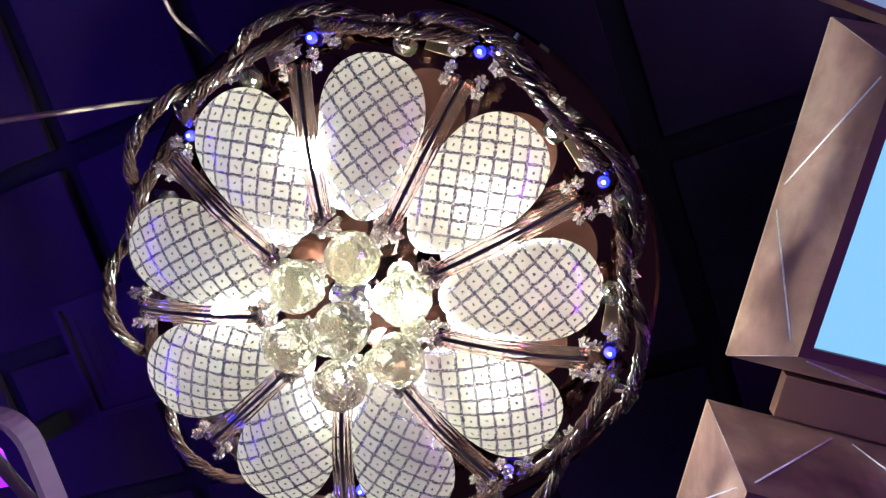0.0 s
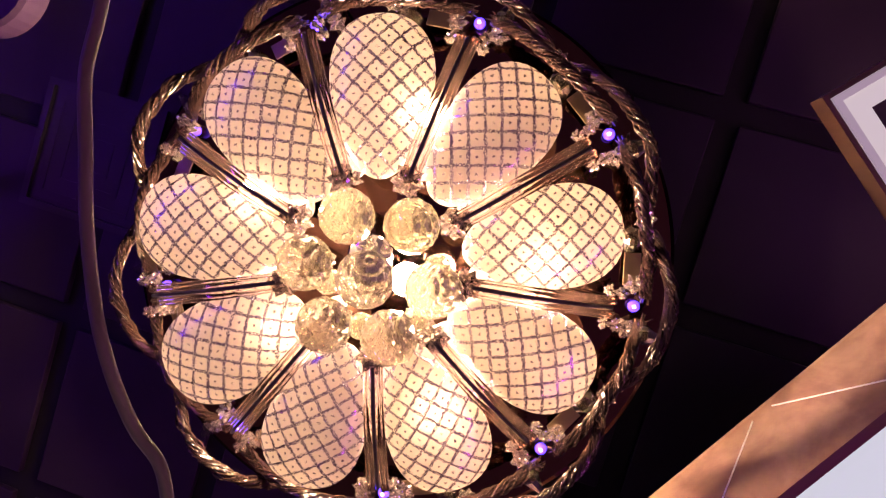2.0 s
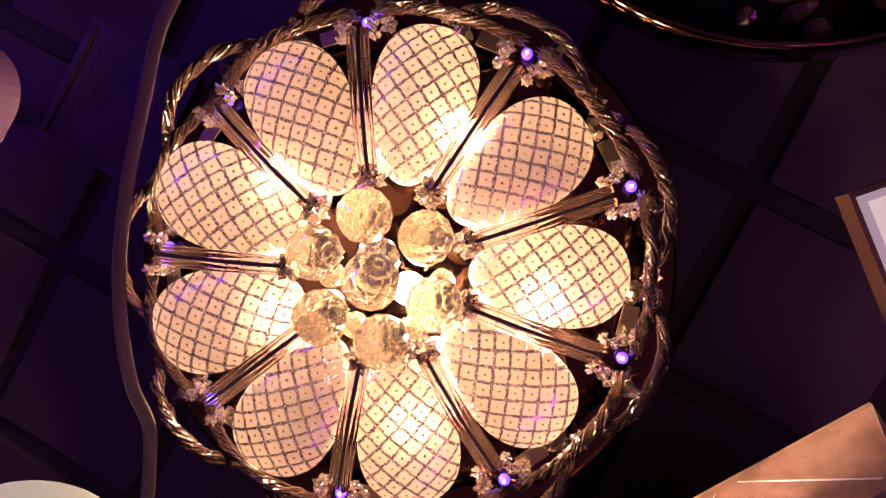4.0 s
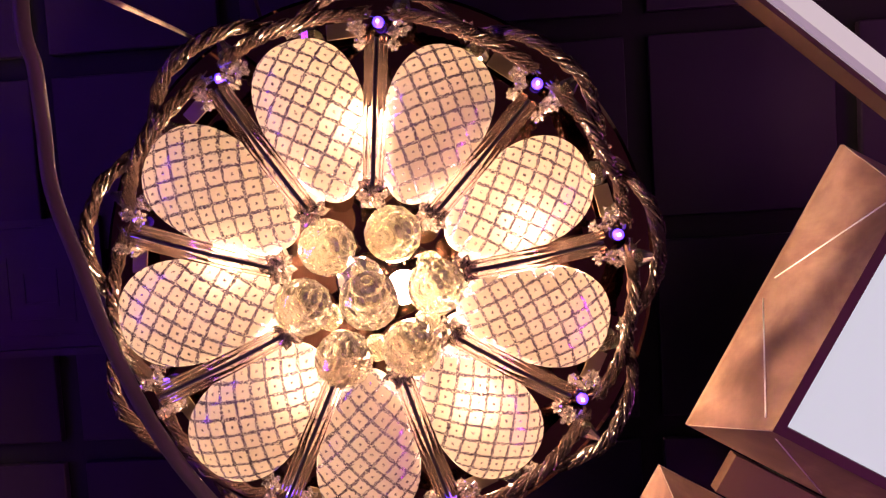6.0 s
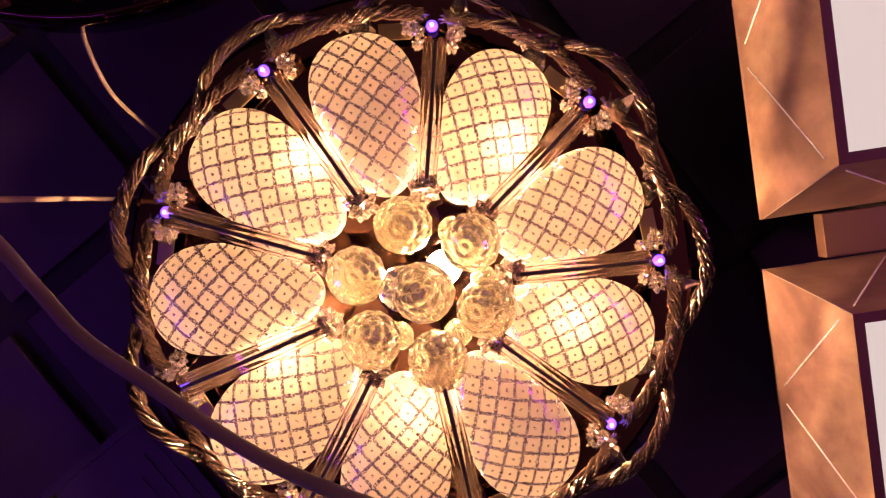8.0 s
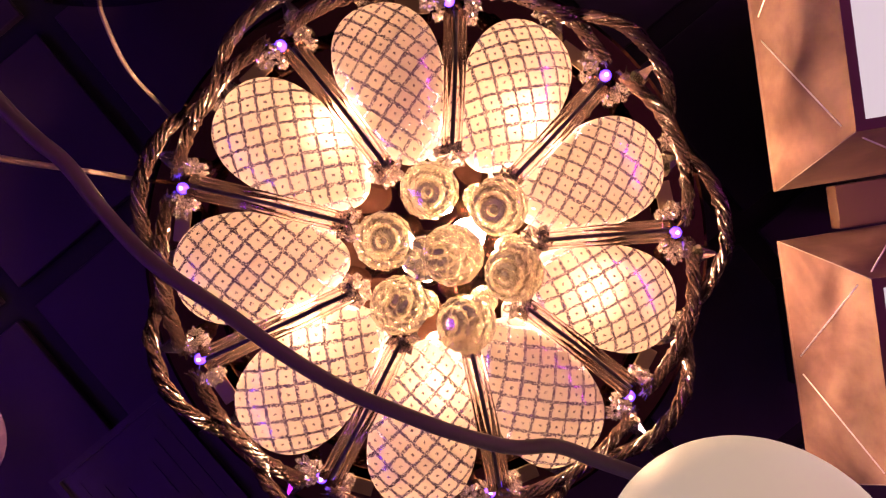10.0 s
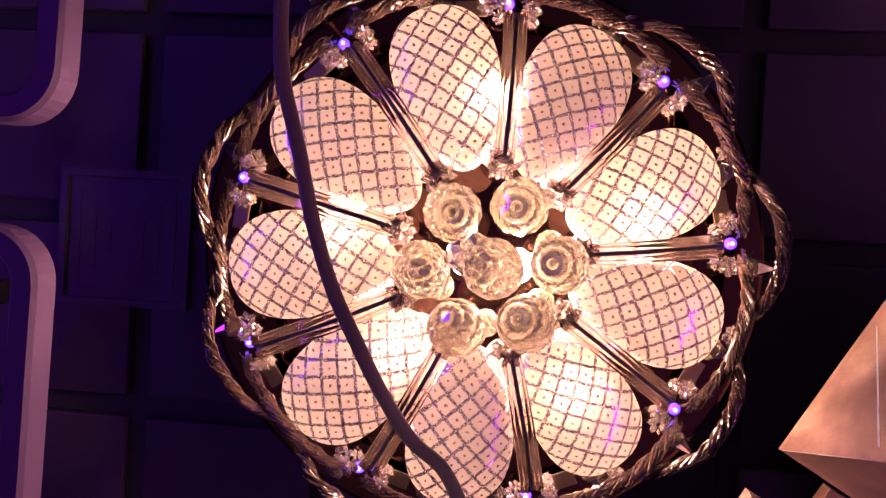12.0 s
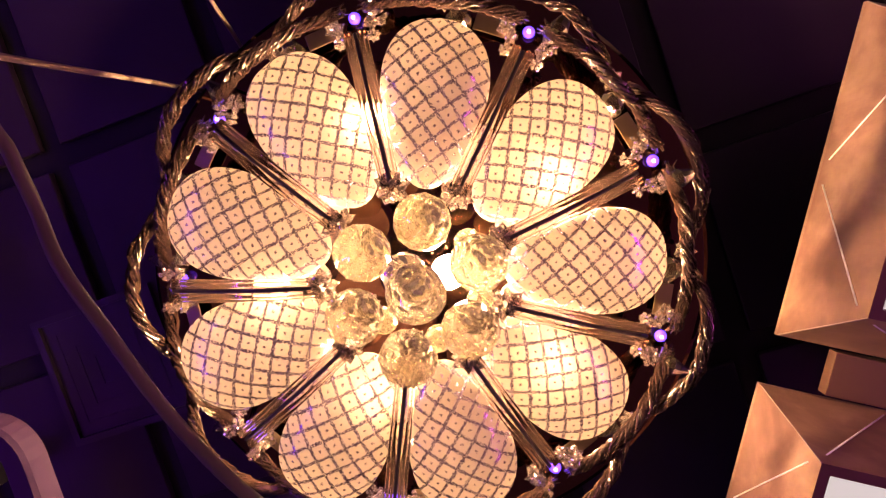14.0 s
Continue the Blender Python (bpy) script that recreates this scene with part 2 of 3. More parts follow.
def room():
    bm = bmesh.new()
    box(bm, (6.4, 6.4, 0.10), (0, 0, -0.05))
    tagged(part("floor", bm, FLOOR, smooth=False), "grey polished shop floor", "floor", kind="structure")
    bm = bmesh.new()
    box(bm, (6.4, 6.4, 0.06), (0, 0, CEIL + 0.045))
    u, v = Vector((0.305, 0.952, 0)).normalized(), Vector((0.952, -0.305, 0)).normalized()
    tagged(part("ceiling", bm, JOINT, smooth=False), "black-jointed shop ceiling with dark satin square tiles", "ceiling", kind="structure")
    step, gap = 0.268, 0.031
    cross = Vector((0.314, -0.123, 0))
    bm = bmesh.new()
    for i in range(-8, 9):
        for j in range(-8, 9):
            c = cross + u * step * (i + 0.5) + v * step * (j + 0.5)
            box(bm, (step - gap, step - gap, 0.012), (c.x, c.y, CEIL + 0.008), math.degrees(math.atan2(v.y, v.x)), 0.002)
    tagged(part("ceiling_tiles", bm, TILE, smooth=False), "dark satin square ceiling tiles set in a grid", "ceiling", kind="structure")
    for name, size, c in (
        ("wall_north", (6.6, 0.1, CEIL), (0, 3.25, CEIL / 2)),
        ("wall_south", (6.6, 0.1, CEIL), (0, -3.25, CEIL / 2)),
        ("wall_east", (0.1, 6.4, CEIL), (3.25, 0, CEIL / 2)),
        ("wall_west", (0.1, 6.4, CEIL), (-3.25, 0, CEIL / 2)),
    ):
        bm = bmesh.new()
        box(bm, size, c)
        tagged(part(name, bm, PLASTER, smooth=False), "dark plain shop wall", "wall", kind="structure")


room()


def ceiling_vent(x, y, turn, size=0.19):
    """A square air outlet of nested dark frames, let into the ceiling."""
    vent = thing("ceiling_vent", "dark square ceiling air vent with nested frames", "air vent", place=pose(x, y, CEIL, 0, 0, turn))
    for name, half, wide, z0, z1, m in (("frame", size / 2, 0.010, -0.006, 0.006, VENT), ("slat", size * 0.38, 0.006, -0.001, 0.008, VENT), ("slat", size * 0.26, 0.006, -0.001, 0.008, VENT), ("slat", size * 0.14, 0.006, -0.001, 0.008, VENT)):
        bm = bmesh.new()
        for k in range(4):
            c = half - wide / 2
            cx, cy = ((0, c), (c, 0), (0, -c), (-c, 0))[k]
            sx, sy = (2 * half, wide) if k % 2 == 0 else (wide, 2 * half - 2 * wide)
            box(bm, (sx, sy, z1 - z0), (cx, cy, (z0 + z1) / 2))
        part(name, bm, m, vent, "", False)
    bm = bmesh.new()
    box(bm, (size - 0.02, size - 0.02, 0.002), (0, 0, 0.001))
    part("backing", bm, VENT, vent, "", False)


ceiling_vent(-0.466, 0.162, -17.8)

# ---- the flower chandelier ----
FIRST = 177.0
LED_R, LED_Z = 0.270, 2.394
PLATE_R, PLATE_Z = 0.308, 2.405
# the flower hangs a few degrees out of true below its plate
LEAN = pose(0, 0, 2.40) @ pose(0, 0, 0, -1.7, -7.3, 0) @ pose(0, 0, -2.40)


def drift(z):
    """How far the leaning flower's axis lies off the plate's axis at that height."""
    return 0.128 * (2.40 - z), -0.030 * (2.40 - z)


def aside(deg, r, z):
    x, y = drift(z)
    return pose(x, y, 0) @ at_angle(deg, r, z)


def petal_mesh(length, width, rise):
    """An egg-shaped shell, narrower at its inner end (local x = 0), domed downwards, 2.5 mm thick with a turned edge."""
    bm = bmesh.new()
    rings, around = 9, 44
    sheets = []
    for thick in (0.0, 0.0025):
        rows = [[bm.verts.new((0.52 * length, 0, -rise + thick))]]
        for i in range(1, rings + 1):
            rho = math.sin(0.5 * math.pi * i / rings)
            row = []
            for k in range(around):
                a = 2 * math.pi * k / around
                c, d = math.cos(a), math.sin(a)
                x = length * (0.5 + 0.5 * math.copysign(abs(c) ** 0.92, c))
                y = width / 2 * math.copysign(abs(d) ** 0.90, d) * (0.895 + 0.23 * c - 0.04 * c * c)
                row.append(bm.verts.new((0.52 * length + (x - 0.52 * length) * rho, y * rho, -rise * math.sqrt(1 - 0.97 * rho * rho) + thick)))
            rows.append(row)
        sheets.append(rows)
    for front, rows in zip((True, False), sheets):
        for i in range(rings):
            for k in range(around):
                n = (k + 1) % around
                q = (rows[0][0], rows[1][k], rows[1][n]) if i == 0 else (rows[i][k], rows[i + 1][k], rows[i + 1][n], rows[i][n])
                bm.faces.new(q[::-1] if front else q)
    lo, hi = sheets[0][-1], sheets[1][-1]
    for k in range(around):
        n = (k + 1) % around
        bm.faces.new((lo[k], lo[n], hi[n], hi[k]))
    me = bpy.data.meshes.new("petal")
    bm.to_mesh(me)
    bm.free()
    me.materials.append(OPAL)
    me.materials.append(OPAL_BACK)
    for i, p in enumerate(me.polygons):
        p.use_smooth = True
        p.material_index = 1 if i >= rings * around else 0
    return me


def as_mesh(name, bm, material, smooth=True):
    me = bpy.data.meshes.new(name)
    bm.to_mesh(me)
    bm.free()
    me.materials.append(material)
    for p in me.polygons:
        p.use_smooth = smooth
    return me


def arm_line(s):
    """The arm's middle line: outward distance and height."""
    r = 0.083 + (0.233 - 0.083) * s
    z = 2.240 + (2.3075 - 2.240) * s - 0.010 * math.sin(math.pi * s)
    return r, z


def arm_tubes():
    """Two ribbed strips of clear acrylic side by side."""
    bm = bmesh.new()
    for y, r, drop in ((-0.0082, 0.0022, 0.0), (-0.0046, 0.0028, 0.0010), (0.0046, 0.0028, 0.0010), (0.0082, 0.0022, 0.0)):
        tube(bm, [(q, y * (0.80 + 0.35 * i / 14), z - drop) for i, (q, z) in ((i, arm_line(i / 14)) for i in range(15))], r, 12)
    return as_mesh("arm", bm, ACRYLIC)


def arm_slot():
    bm = bmesh.new()
    tube(bm, [(r, 0, z - 0.0035) for r, z in (arm_line(0.02 + 0.96 * i / 14) for i in range(15))], 0.0019, 6)
    return as_mesh("core", bm, SLOT)


def rope_mesh(deg, start, mid, half_angle, thick=0.0068, strands=15, turns=2.4):
    """A thick rope of twisted glass strands round a dark core, from one end to the other of an arch. start and mid: (radius, height)."""
    rng = random.Random(int(deg * 10) + int(mid[0] * 1000))
    bm = bmesh.new()
    n = 72
    def spot(s, o, w):
        a = radians(deg + half_angle * (2 * s - 1))
        lift = 1 - (2 * s - 1) ** 2
        r = start[0] + (mid[0] - start[0]) * lift
        z = start[1] + (mid[1] - start[1]) * lift
        r2, z2 = r + o * math.cos(w), z + o * math.sin(w)
        dx, dy = drift(z)
        return (r2 * math.cos(a) + dx, r2 * math.sin(a) + dy, z2 + 0.07 * min(0.0, r * math.cos(a)) * min(1.0, (2.40 - z) / 0.08))
    for k in range(strands):
        pts, radii = [], []
        phase, speed = 6.283 * (k + rng.uniform(-0.2, 0.2)) / strands, turns * rng.uniform(0.95, 1.05)
        out, kink, fat = rng.uniform(0.55, 1.0), 0.0, rng.uniform(0.12, 0.18)
        for i in range(n):
            s = i / (n - 1)
            kink = 0.7 * kink + rng.uniform(-0.11, 0.11)
            pts.append(spot(s, thick * (out + kink), 2 * math.pi * speed * s + phase))
            radii.append(thick * fat * rng.uniform(0.6, 1.3))
        tube(bm, pts, radii, 4)
    # frayed ends
    for s0, way in ((0.0, -0.035), (1.0, 0.035)):
        for k in range(7):
            w, o = rng.uniform(0, 6.283), thick * rng.uniform(0.2, 0.8)
            tube(bm, [spot(s0, o, w), spot(s0 + way * rng.uniform(0.5, 1.2), o * rng.uniform(1.0, 2.2), w)], [thick * 0.16, thick * 0.07], 4)
    return as_mesh("rope", bm, ROPE, False)


def rope_core(deg, start, mid, half_angle, thick=0.0068):
    bm = bmesh.new()
    pts = []
    for i in range(30):
        s = 0.02 + 0.96 * i / 29
        a = radians(deg + half_angle * (2 * s - 1))
        lift = 1 - (2 * s - 1) ** 2
        r, z = start[0] + (mid[0] - start[0]) * lift, start[1] + (mid[1] - start[1]) * lift
        dx, dy = drift(z)
        pts.append((r * math.cos(a) + dx, r * math.sin(a) + dy, z + 0.07 * min(0.0, r * math.cos(a)) * min(1.0, (2.40 - z) / 0.08)))
    tube(bm, pts, thick * 0.5, 8)
    return as_mesh("core", bm, ROPE_CORE)


def cluster_mesh(count, spread, size, seed):
    """A tight tuft of small cut crystal petals and beads that point every way."""
    rng = random.Random(seed)
    bm = bmesh.new()
    for i in range(count):
        z = 1 - 1.7 * (i + 0.5) / count
        a, f = 2.4 * i + rng.uniform(-0.3, 0.3), math.sqrt(max(0.0, 1 - z * z))
        d = Vector((f * math.cos(a), f * math.sin(a), -z))
        side = d.orthogonal().normalized()
        up = d.cross(side)
        w = size * rng.uniform(0.75, 1.25)
        tip, root = bm.verts.new(d * spread * rng.uniform(0.92, 1.10)), bm.verts.new(d * spread * 0.15)
        ring = [bm.verts.new(d * spread * 0.70 + 1.3 * w * (math.cos(b) * side + 0.7 * math.sin(b) * up)) for b in (6.2832 * k / 6 for k in range(6))]
        for k in range(6):
            bm.faces.new((ring[k], ring[(k + 1) % 6], tip))
            bm.faces.new((ring[(k + 1) % 6], ring[k], root))
    bmesh.ops.recalc_face_normals(bm, faces=bm.faces)
    return as_mesh("rosette", bm, BEADS, False)


def chandelier():
    lamp = thing("flower_chandelier", "lit crystal flower chandelier with patterned opal petals on a mirror plate", "chandelier")
    bm = bmesh.new()
    lathe(bm, [(0, 0.0), (PLATE_R - 0.004, 0.0), (PLATE_R, 0.002), (PLATE_R, 0.010), (PLATE_R - 0.006, 0.014), (0, 0.014)], 128, (0, 0, PLATE_Z))
    part("mirror_plate", bm, PLATE, lamp, "round mirror-polished metal back plate", False)
    bm = bmesh.new()
    lathe(bm, [(0, 0), (0.13, 0), (0.13, CEIL - PLATE_Z - 0.014), (0, CEIL - PLATE_Z - 0.014)], 48, (0, 0, PLATE_Z + 0.0145))
    part("ceiling_mount", bm, JOINT, lamp)
    bm = bmesh.new()
    lathe(bm, [(0, 2.300), (0.020, 2.300), (0.024, 2.305), (0.024, 2.330), (0.012, 2.340), (0.012, PLATE_Z - 0.001), (0, PLATE_Z - 0.001)], 32)
    part("centre_stem", bm, CHROME, lamp)

    petal, back_petal = petal_mesh(0.155, 0.107, 0.028), petal_mesh(0.072, 0.062, 0.012)
    arm, slot = arm_tubes(), arm_slot()
    tips = [cluster_mesh(16, 0.0120, 0.0030, 7 + i) for i in range(3)]
    inner = [cluster_mesh(20, 0.0165, 0.0040, 17 + i) for i in range(3)]
    bm = bmesh.new()
    bead(bm, (0, 0, 0), 0.0064, 2)
    led = as_mesh("led", bm, VIOLET_LED)
    bm = bmesh.new()
    bead(bm, (0, 0, -0.0052), 0.0021, 2)
    led_core = as_mesh("led_core", bm, LED_CORE)
    bm = bmesh.new()
    tube(bm, [(0, 0, -0.0042), (0, 0, 0.0042)], [0.0058, 0.0072], 12)
    socket = as_mesh("socket", bm, ACRYLIC)
    bm = bmesh.new()
    # added metal slips that stand in for pale reflections in the mirror plate
    box(bm, (0.018, 0.034, 0.002), bevel=0.0006)
    glint_tab = as_mesh("glint_tab", bm, GLINT_METAL, False)
    bm = bmesh.new()
    lathe(bm, [(0, 0.022), (0.004, 0.020), (0.0135, -0.008), (0.0105, -0.016), (0, -0.020)], 10)
    cone = as_mesh("crystal_pendant", bm, PENDANT, False)
    for k in range(9):
        a, b = FIRST + 40 * k, FIRST + 40 * k + 20
        shared("petal", petal, LEAN @ at_angle(b, 0.079, 2.272) @ pose(0, 0, 0, 0, -6, 0), lamp)
        shared("back_petal", back_petal, LEAN @ at_angle(a, 0.086, 2.330) @ pose(0, 0, 0, 0, -8, 0), lamp)
        one = shared("arm", arm, LEAN @ at_angle(a), lamp)
        shared("core", slot, Matrix.Identity(4), one)
        for name, arch in (("front_rope", (b, (LED_R + 0.006, LED_Z - 0.012), (0.258, 2.322), 17.6)), ("rear_rope", (a, (0.270, 2.352), (0.280, 2.312), 17.5))):
            rope = shared(name, rope_mesh(*arch), Matrix.Identity(4), lamp)
            shared("core", rope_core(*arch), Matrix.Identity(4), rope)
        lit = shared("led", led, at_angle(a, 0.2695, 2.3935), lamp)
        shared("led_core", led_core, Matrix.Identity(4), lit)
        shared("led_socket", socket, at_angle(a, LED_R, 2.4008), lamp)
        shared("glint_tab", glint_tab, at_angle(a - 8.5, 0.262, 2.391) @ pose(0, 0, 0, 0, -8, 0), lamp)
        for side in (-5.2, 5.2):
            shared("rosette", tips[k % 3], aside(a + side, 0.264, 2.386), lamp)
            for r in (0.226, 0.238):
                shared("rosette", tips[(k + 1) % 3], LEAN @ at_angle(a, r, 2.306) @ pose(0, 0.0031 * side, 0, 40 * side, 0, 0) @ Matrix.Scale(0.62, 4), lamp)
        shared("rosette", inner[k % 3], LEAN @ at_angle(a, 0.082, 2.246), lamp)
        shared("rosette", tips[(k + 1) % 3], aside(b, 0.268, 2.358), lamp)
        shared("crystal_pendant", cone, aside(b + 4, 0.258, 2.362) @ pose(0, 0, 0, 0, 60, 0), lamp)
        shared("crystal_pendant", cone, aside(a + 5, 0.284, 2.368) @ pose(0, 0, 0, 0, 75, 0) @ Matrix.Scale(0.75, 4), lamp)

    # five capsule bulbs round the plate and one in the middle, oversized to carry their glare
    bm = bmesh.new()
    bmesh.ops.create_uvsphere(bm, u_segments=24, v_segments=14, radius=1.0, matrix=Matrix.Diagonal((0.0170, 0.0170, 0.019, 1)))
    capsule = as_mesh("bulb", bm, GLOW)
    bm = bmesh.new()
    lathe(bm, [(0, 0.015), (0.010, 0.015), (0.012, 0.018), (0.012, 0.045), (0.017, 0.060), (0, 0.060)], 16)
    holder = as_mesh("bulb_holder", bm, CHROME)
    for x, y, z in ((0.1425, -0.0885, 2.320), (0.140, 0.090, 2.323), (-0.124, 0.0145, 2.286), (-0.033, -0.1435, 2.287), (-0.033, 0.115, 2.306)):
        shared("bulb", capsule, pose(x, y, z), lamp)
        shared("bulb_holder", holder, pose(x, y, z), lamp)
    bm = bmesh.new()
    bmesh.ops.create_uvsphere(bm, u_segments=32, v_segments=16, radius=1.0, matrix=Matrix.Diagonal((0.0160, 0.0160, 0.022, 1)))
    shared("bulb", as_mesh("bulb", bm, GLOW), pose(0.045, -0.006, 2.284), lamp)
    shared("bulb_holder", holder, pose(0.045, -0.006, 2.292), lamp)

    # hanging crystal balls
    bm = bmesh.new()
    cut_ball(bm, (0, 0, 0), 0.0255)
    ball = as_mesh("crystal_ball", bm, CRYSTAL, False)
    bm = bmesh.new()
    lathe(bm, [(0, 0.022), (0.006, 0.022), (0.005, 0.030), (0.0012, 0.032), (0.0012, 0.085), (0, 0.085)], 12)
    hook = as_mesh("hook", bm, CHROME)
    for i, (x, y, z) in enumerate(((-0.023, -0.030, 2.228), (0.028, -0.055, 2.236), (0.076, -0.021, 2.229), (0.068, 0.035, 2.227), (0.015, 0.059, 2.223), (-0.030, 0.024, 2.222), (0.026, 0.001, 2.203))):
        one = shared("crystal_ball", ball, pose(x, y, z, 7 * i, 5 * i, 23 * i), lamp)
        shared("hook", hook, pose(0, 0, 0, -7 * i, -5 * i, 0), one)
        shared("rosette", inner[i % 3], pose(x, y, z + 0.042), lamp)
    bm = bmesh.new()
    cut_ball(bm, (0, 0, 0), 0.013)
    small = as_mesh("small_ball", bm, CRYSTAL, False)
    for i in range(6):
        a = radians(18 + 60 * i)
        one = shared("small_crystal_ball", small, pose(0.026 + 0.052 * math.cos(a), 0.052 * math.sin(a), 2.262, 11 * i, 9 * i, 0), lamp)
        bm = bmesh.new()
        tube(bm, [(0, 0, 0.011), (0, 0, 0.060)], 0.0012, 6)
        shared("pin", as_mesh("pin", bm, CHROME), pose(0, 0, 0, -11 * i, -9 * i, 0), one)


chandelier()


# ---- the lamp of wooden pyramid frames ----
A1 = Vector((0.222, -0.975, 0)).normalized()
A2 = Vector((0.975, 0.222, 0)).normalized()


def wood_unit(name_group, corner, along, base=0.345, end_inset=0.047):
    """A square lamp with four sloping veneer faces, a flat rim and a glowing panel. corner: its corner nearest the chandelier; along: the way of its long visible side."""
    o = Vector(corner)
    lamp = thing("wooden_panel_lamp", "square burl wood ceiling lamp with a glowing white panel", "ceiling lamp", name_group)
    z0, z1, ia, ib, rim = 2.400, 2.292, end_inset, 0.027, 0.010
    across = A2
    def p(a, b, z):
        return Vector((o.x, o.y, 0)) + along * a + across * b + Vector((0, 0, z))
    outer = [p(0, 0, z0), p(base, 0, z0), p(base, base, z0), p(0, base, z0)]
    low = [p(ia, ib, z1), p(base - ia, ib, z1), p(base - ia, base - ib, z1), p(ia, base - ib, z1)]
    ja, jb = ia + rim, ib + rim
    edge = [p(ja, jb, z1), p(base - ja, jb, z1), p(base - ja, base - jb, z1), p(ja, base - jb, z1)]
    up = Vector((0, 0, 0.006))
    for k in range(4):
        n = (k + 1) % 4
        bm = bmesh.new()
        vs = [bm.verts.new(v) for v in (outer[k], outer[n], low[n], low[k])]
        ws = [bm.verts.new(v + up) for v in (outer[k], outer[n], low[n], low[k])]
        bm.faces.new(vs)
        bm.faces.new(ws[::-1])
        for i in range(4):
            j = (i + 1) % 4
            bm.faces.new((vs[j], vs[i], ws[i], ws[j]))
        bmesh.ops.recalc_face_normals(bm, faces=bm.faces)
        side = part("side", bm, WOOD, lamp, "sloping burl veneer side", False)
        # inlaid white lines that zigzag over the side
        face = lambda a, b: outer[k].lerp(outer[n], a).lerp(low[k].lerp(low[n], a), b)
        normal = (outer[n] - outer[k]).cross(low[k] - outer[k]).normalized()
        if normal.z > 0:
            normal = -normal
        for (a0, b0), (a1, b1) in (((0.945, 0.88), (0.54, 0.08)), ((0.465, 0.08), (0.055, 0.86))):
            bm = bmesh.new()
            tube(bm, [face(a0, b0) + normal * 0.0004, face(a1, b1) + normal * 0.0004], 0.0009, 6)
            part("inlay_line", bm, WHITE_LINE, side, "thin white inlay line")
        bm = bmesh.new()
        tube(bm, [outer[k] + (low[k] - outer[k]) * 0.02, low[k]], 0.0007, 6)
        part("corner_trim", bm, TRIM_LINE, side, "thin bright corner trim")
    bm = bmesh.new()
    for k in range(4):
        n = (k + 1) % 4
        a = [bm.verts.new(v) for v in (low[k], low[n], edge[n], edge[k])]
        c = [bm.verts.new(v + up) for v in (low[k], low[n], edge[n], edge[k])]
        bm.faces.new(a)
        bm.faces.new(c[::-1])
        for i in range(4):
            j = (i + 1) % 4
            bm.faces.new((a[j], a[i], c[i], c[j]))
    bmesh.ops.recalc_face_normals(bm, faces=bm.faces)
    part("rim", bm, WOOD_DARK, lamp, "flat dark wooden rim", False)
    c = p(base / 2, base / 2, z1 + 0.005)
    turn = math.degrees(math.atan2(along.y, along.x))
    bm = bmesh.new()
    box(bm, (base - 2 * ja - 0.001, base - 2 * jb - 0.001, 0.004), c, turn)
    part("panel", bm, DIFFUSER, lamp, "glowing white acrylic panel", False)
    bm = bmesh.new()
    box(bm, (base - 0.02, base - 0.02, 0.012), p(base / 2, base / 2, z0 + 0.003), turn)
    box(bm, (0.14, 0.14, CEIL - z0 - 0.011), p(base / 2, base / 2, (CEIL + z0 + 0.011) / 2), turn)
    part("back_box", bm, JOINT, lamp, "", False)
    return lamp


WOOD_DARK = mat("dark_rim_wood", (0.135, 0.066, 0.050), 0.45)
wood_unit("wooden panel lamps", (0.377, 0.079, 0), A1)
wood_unit("wooden panel lamps", (0.361, 0.131, 0), -A1, 0.270, 0.036)


def link_block():
    """The recessed brown bridge between the two wooden lamps."""
    bridge = thing("connecting_bridge", "dark brown wooden bridge between two panel lamps", "lamp bridge")
    c = Vector((0.369, 0.105, 0)) + A2 * 0.213
    turn = math.degrees(math.atan2(A2.y, A2.x))
    bm = bmesh.new()
    box(bm, (0.30, 0.047, 0.018), (c.x, c.y, 2.404), turn, 0.001)
    part("board", bm, WOOD_DARK, bridge, "", False)
    bm = bmesh.new()
    box(bm, (0.10, 0.04, CEIL - 2.411), (c.x, c.y, (CEIL + 2.415) / 2), turn)
    part("mount", bm, JOINT, bridge, "", False)


link_block()


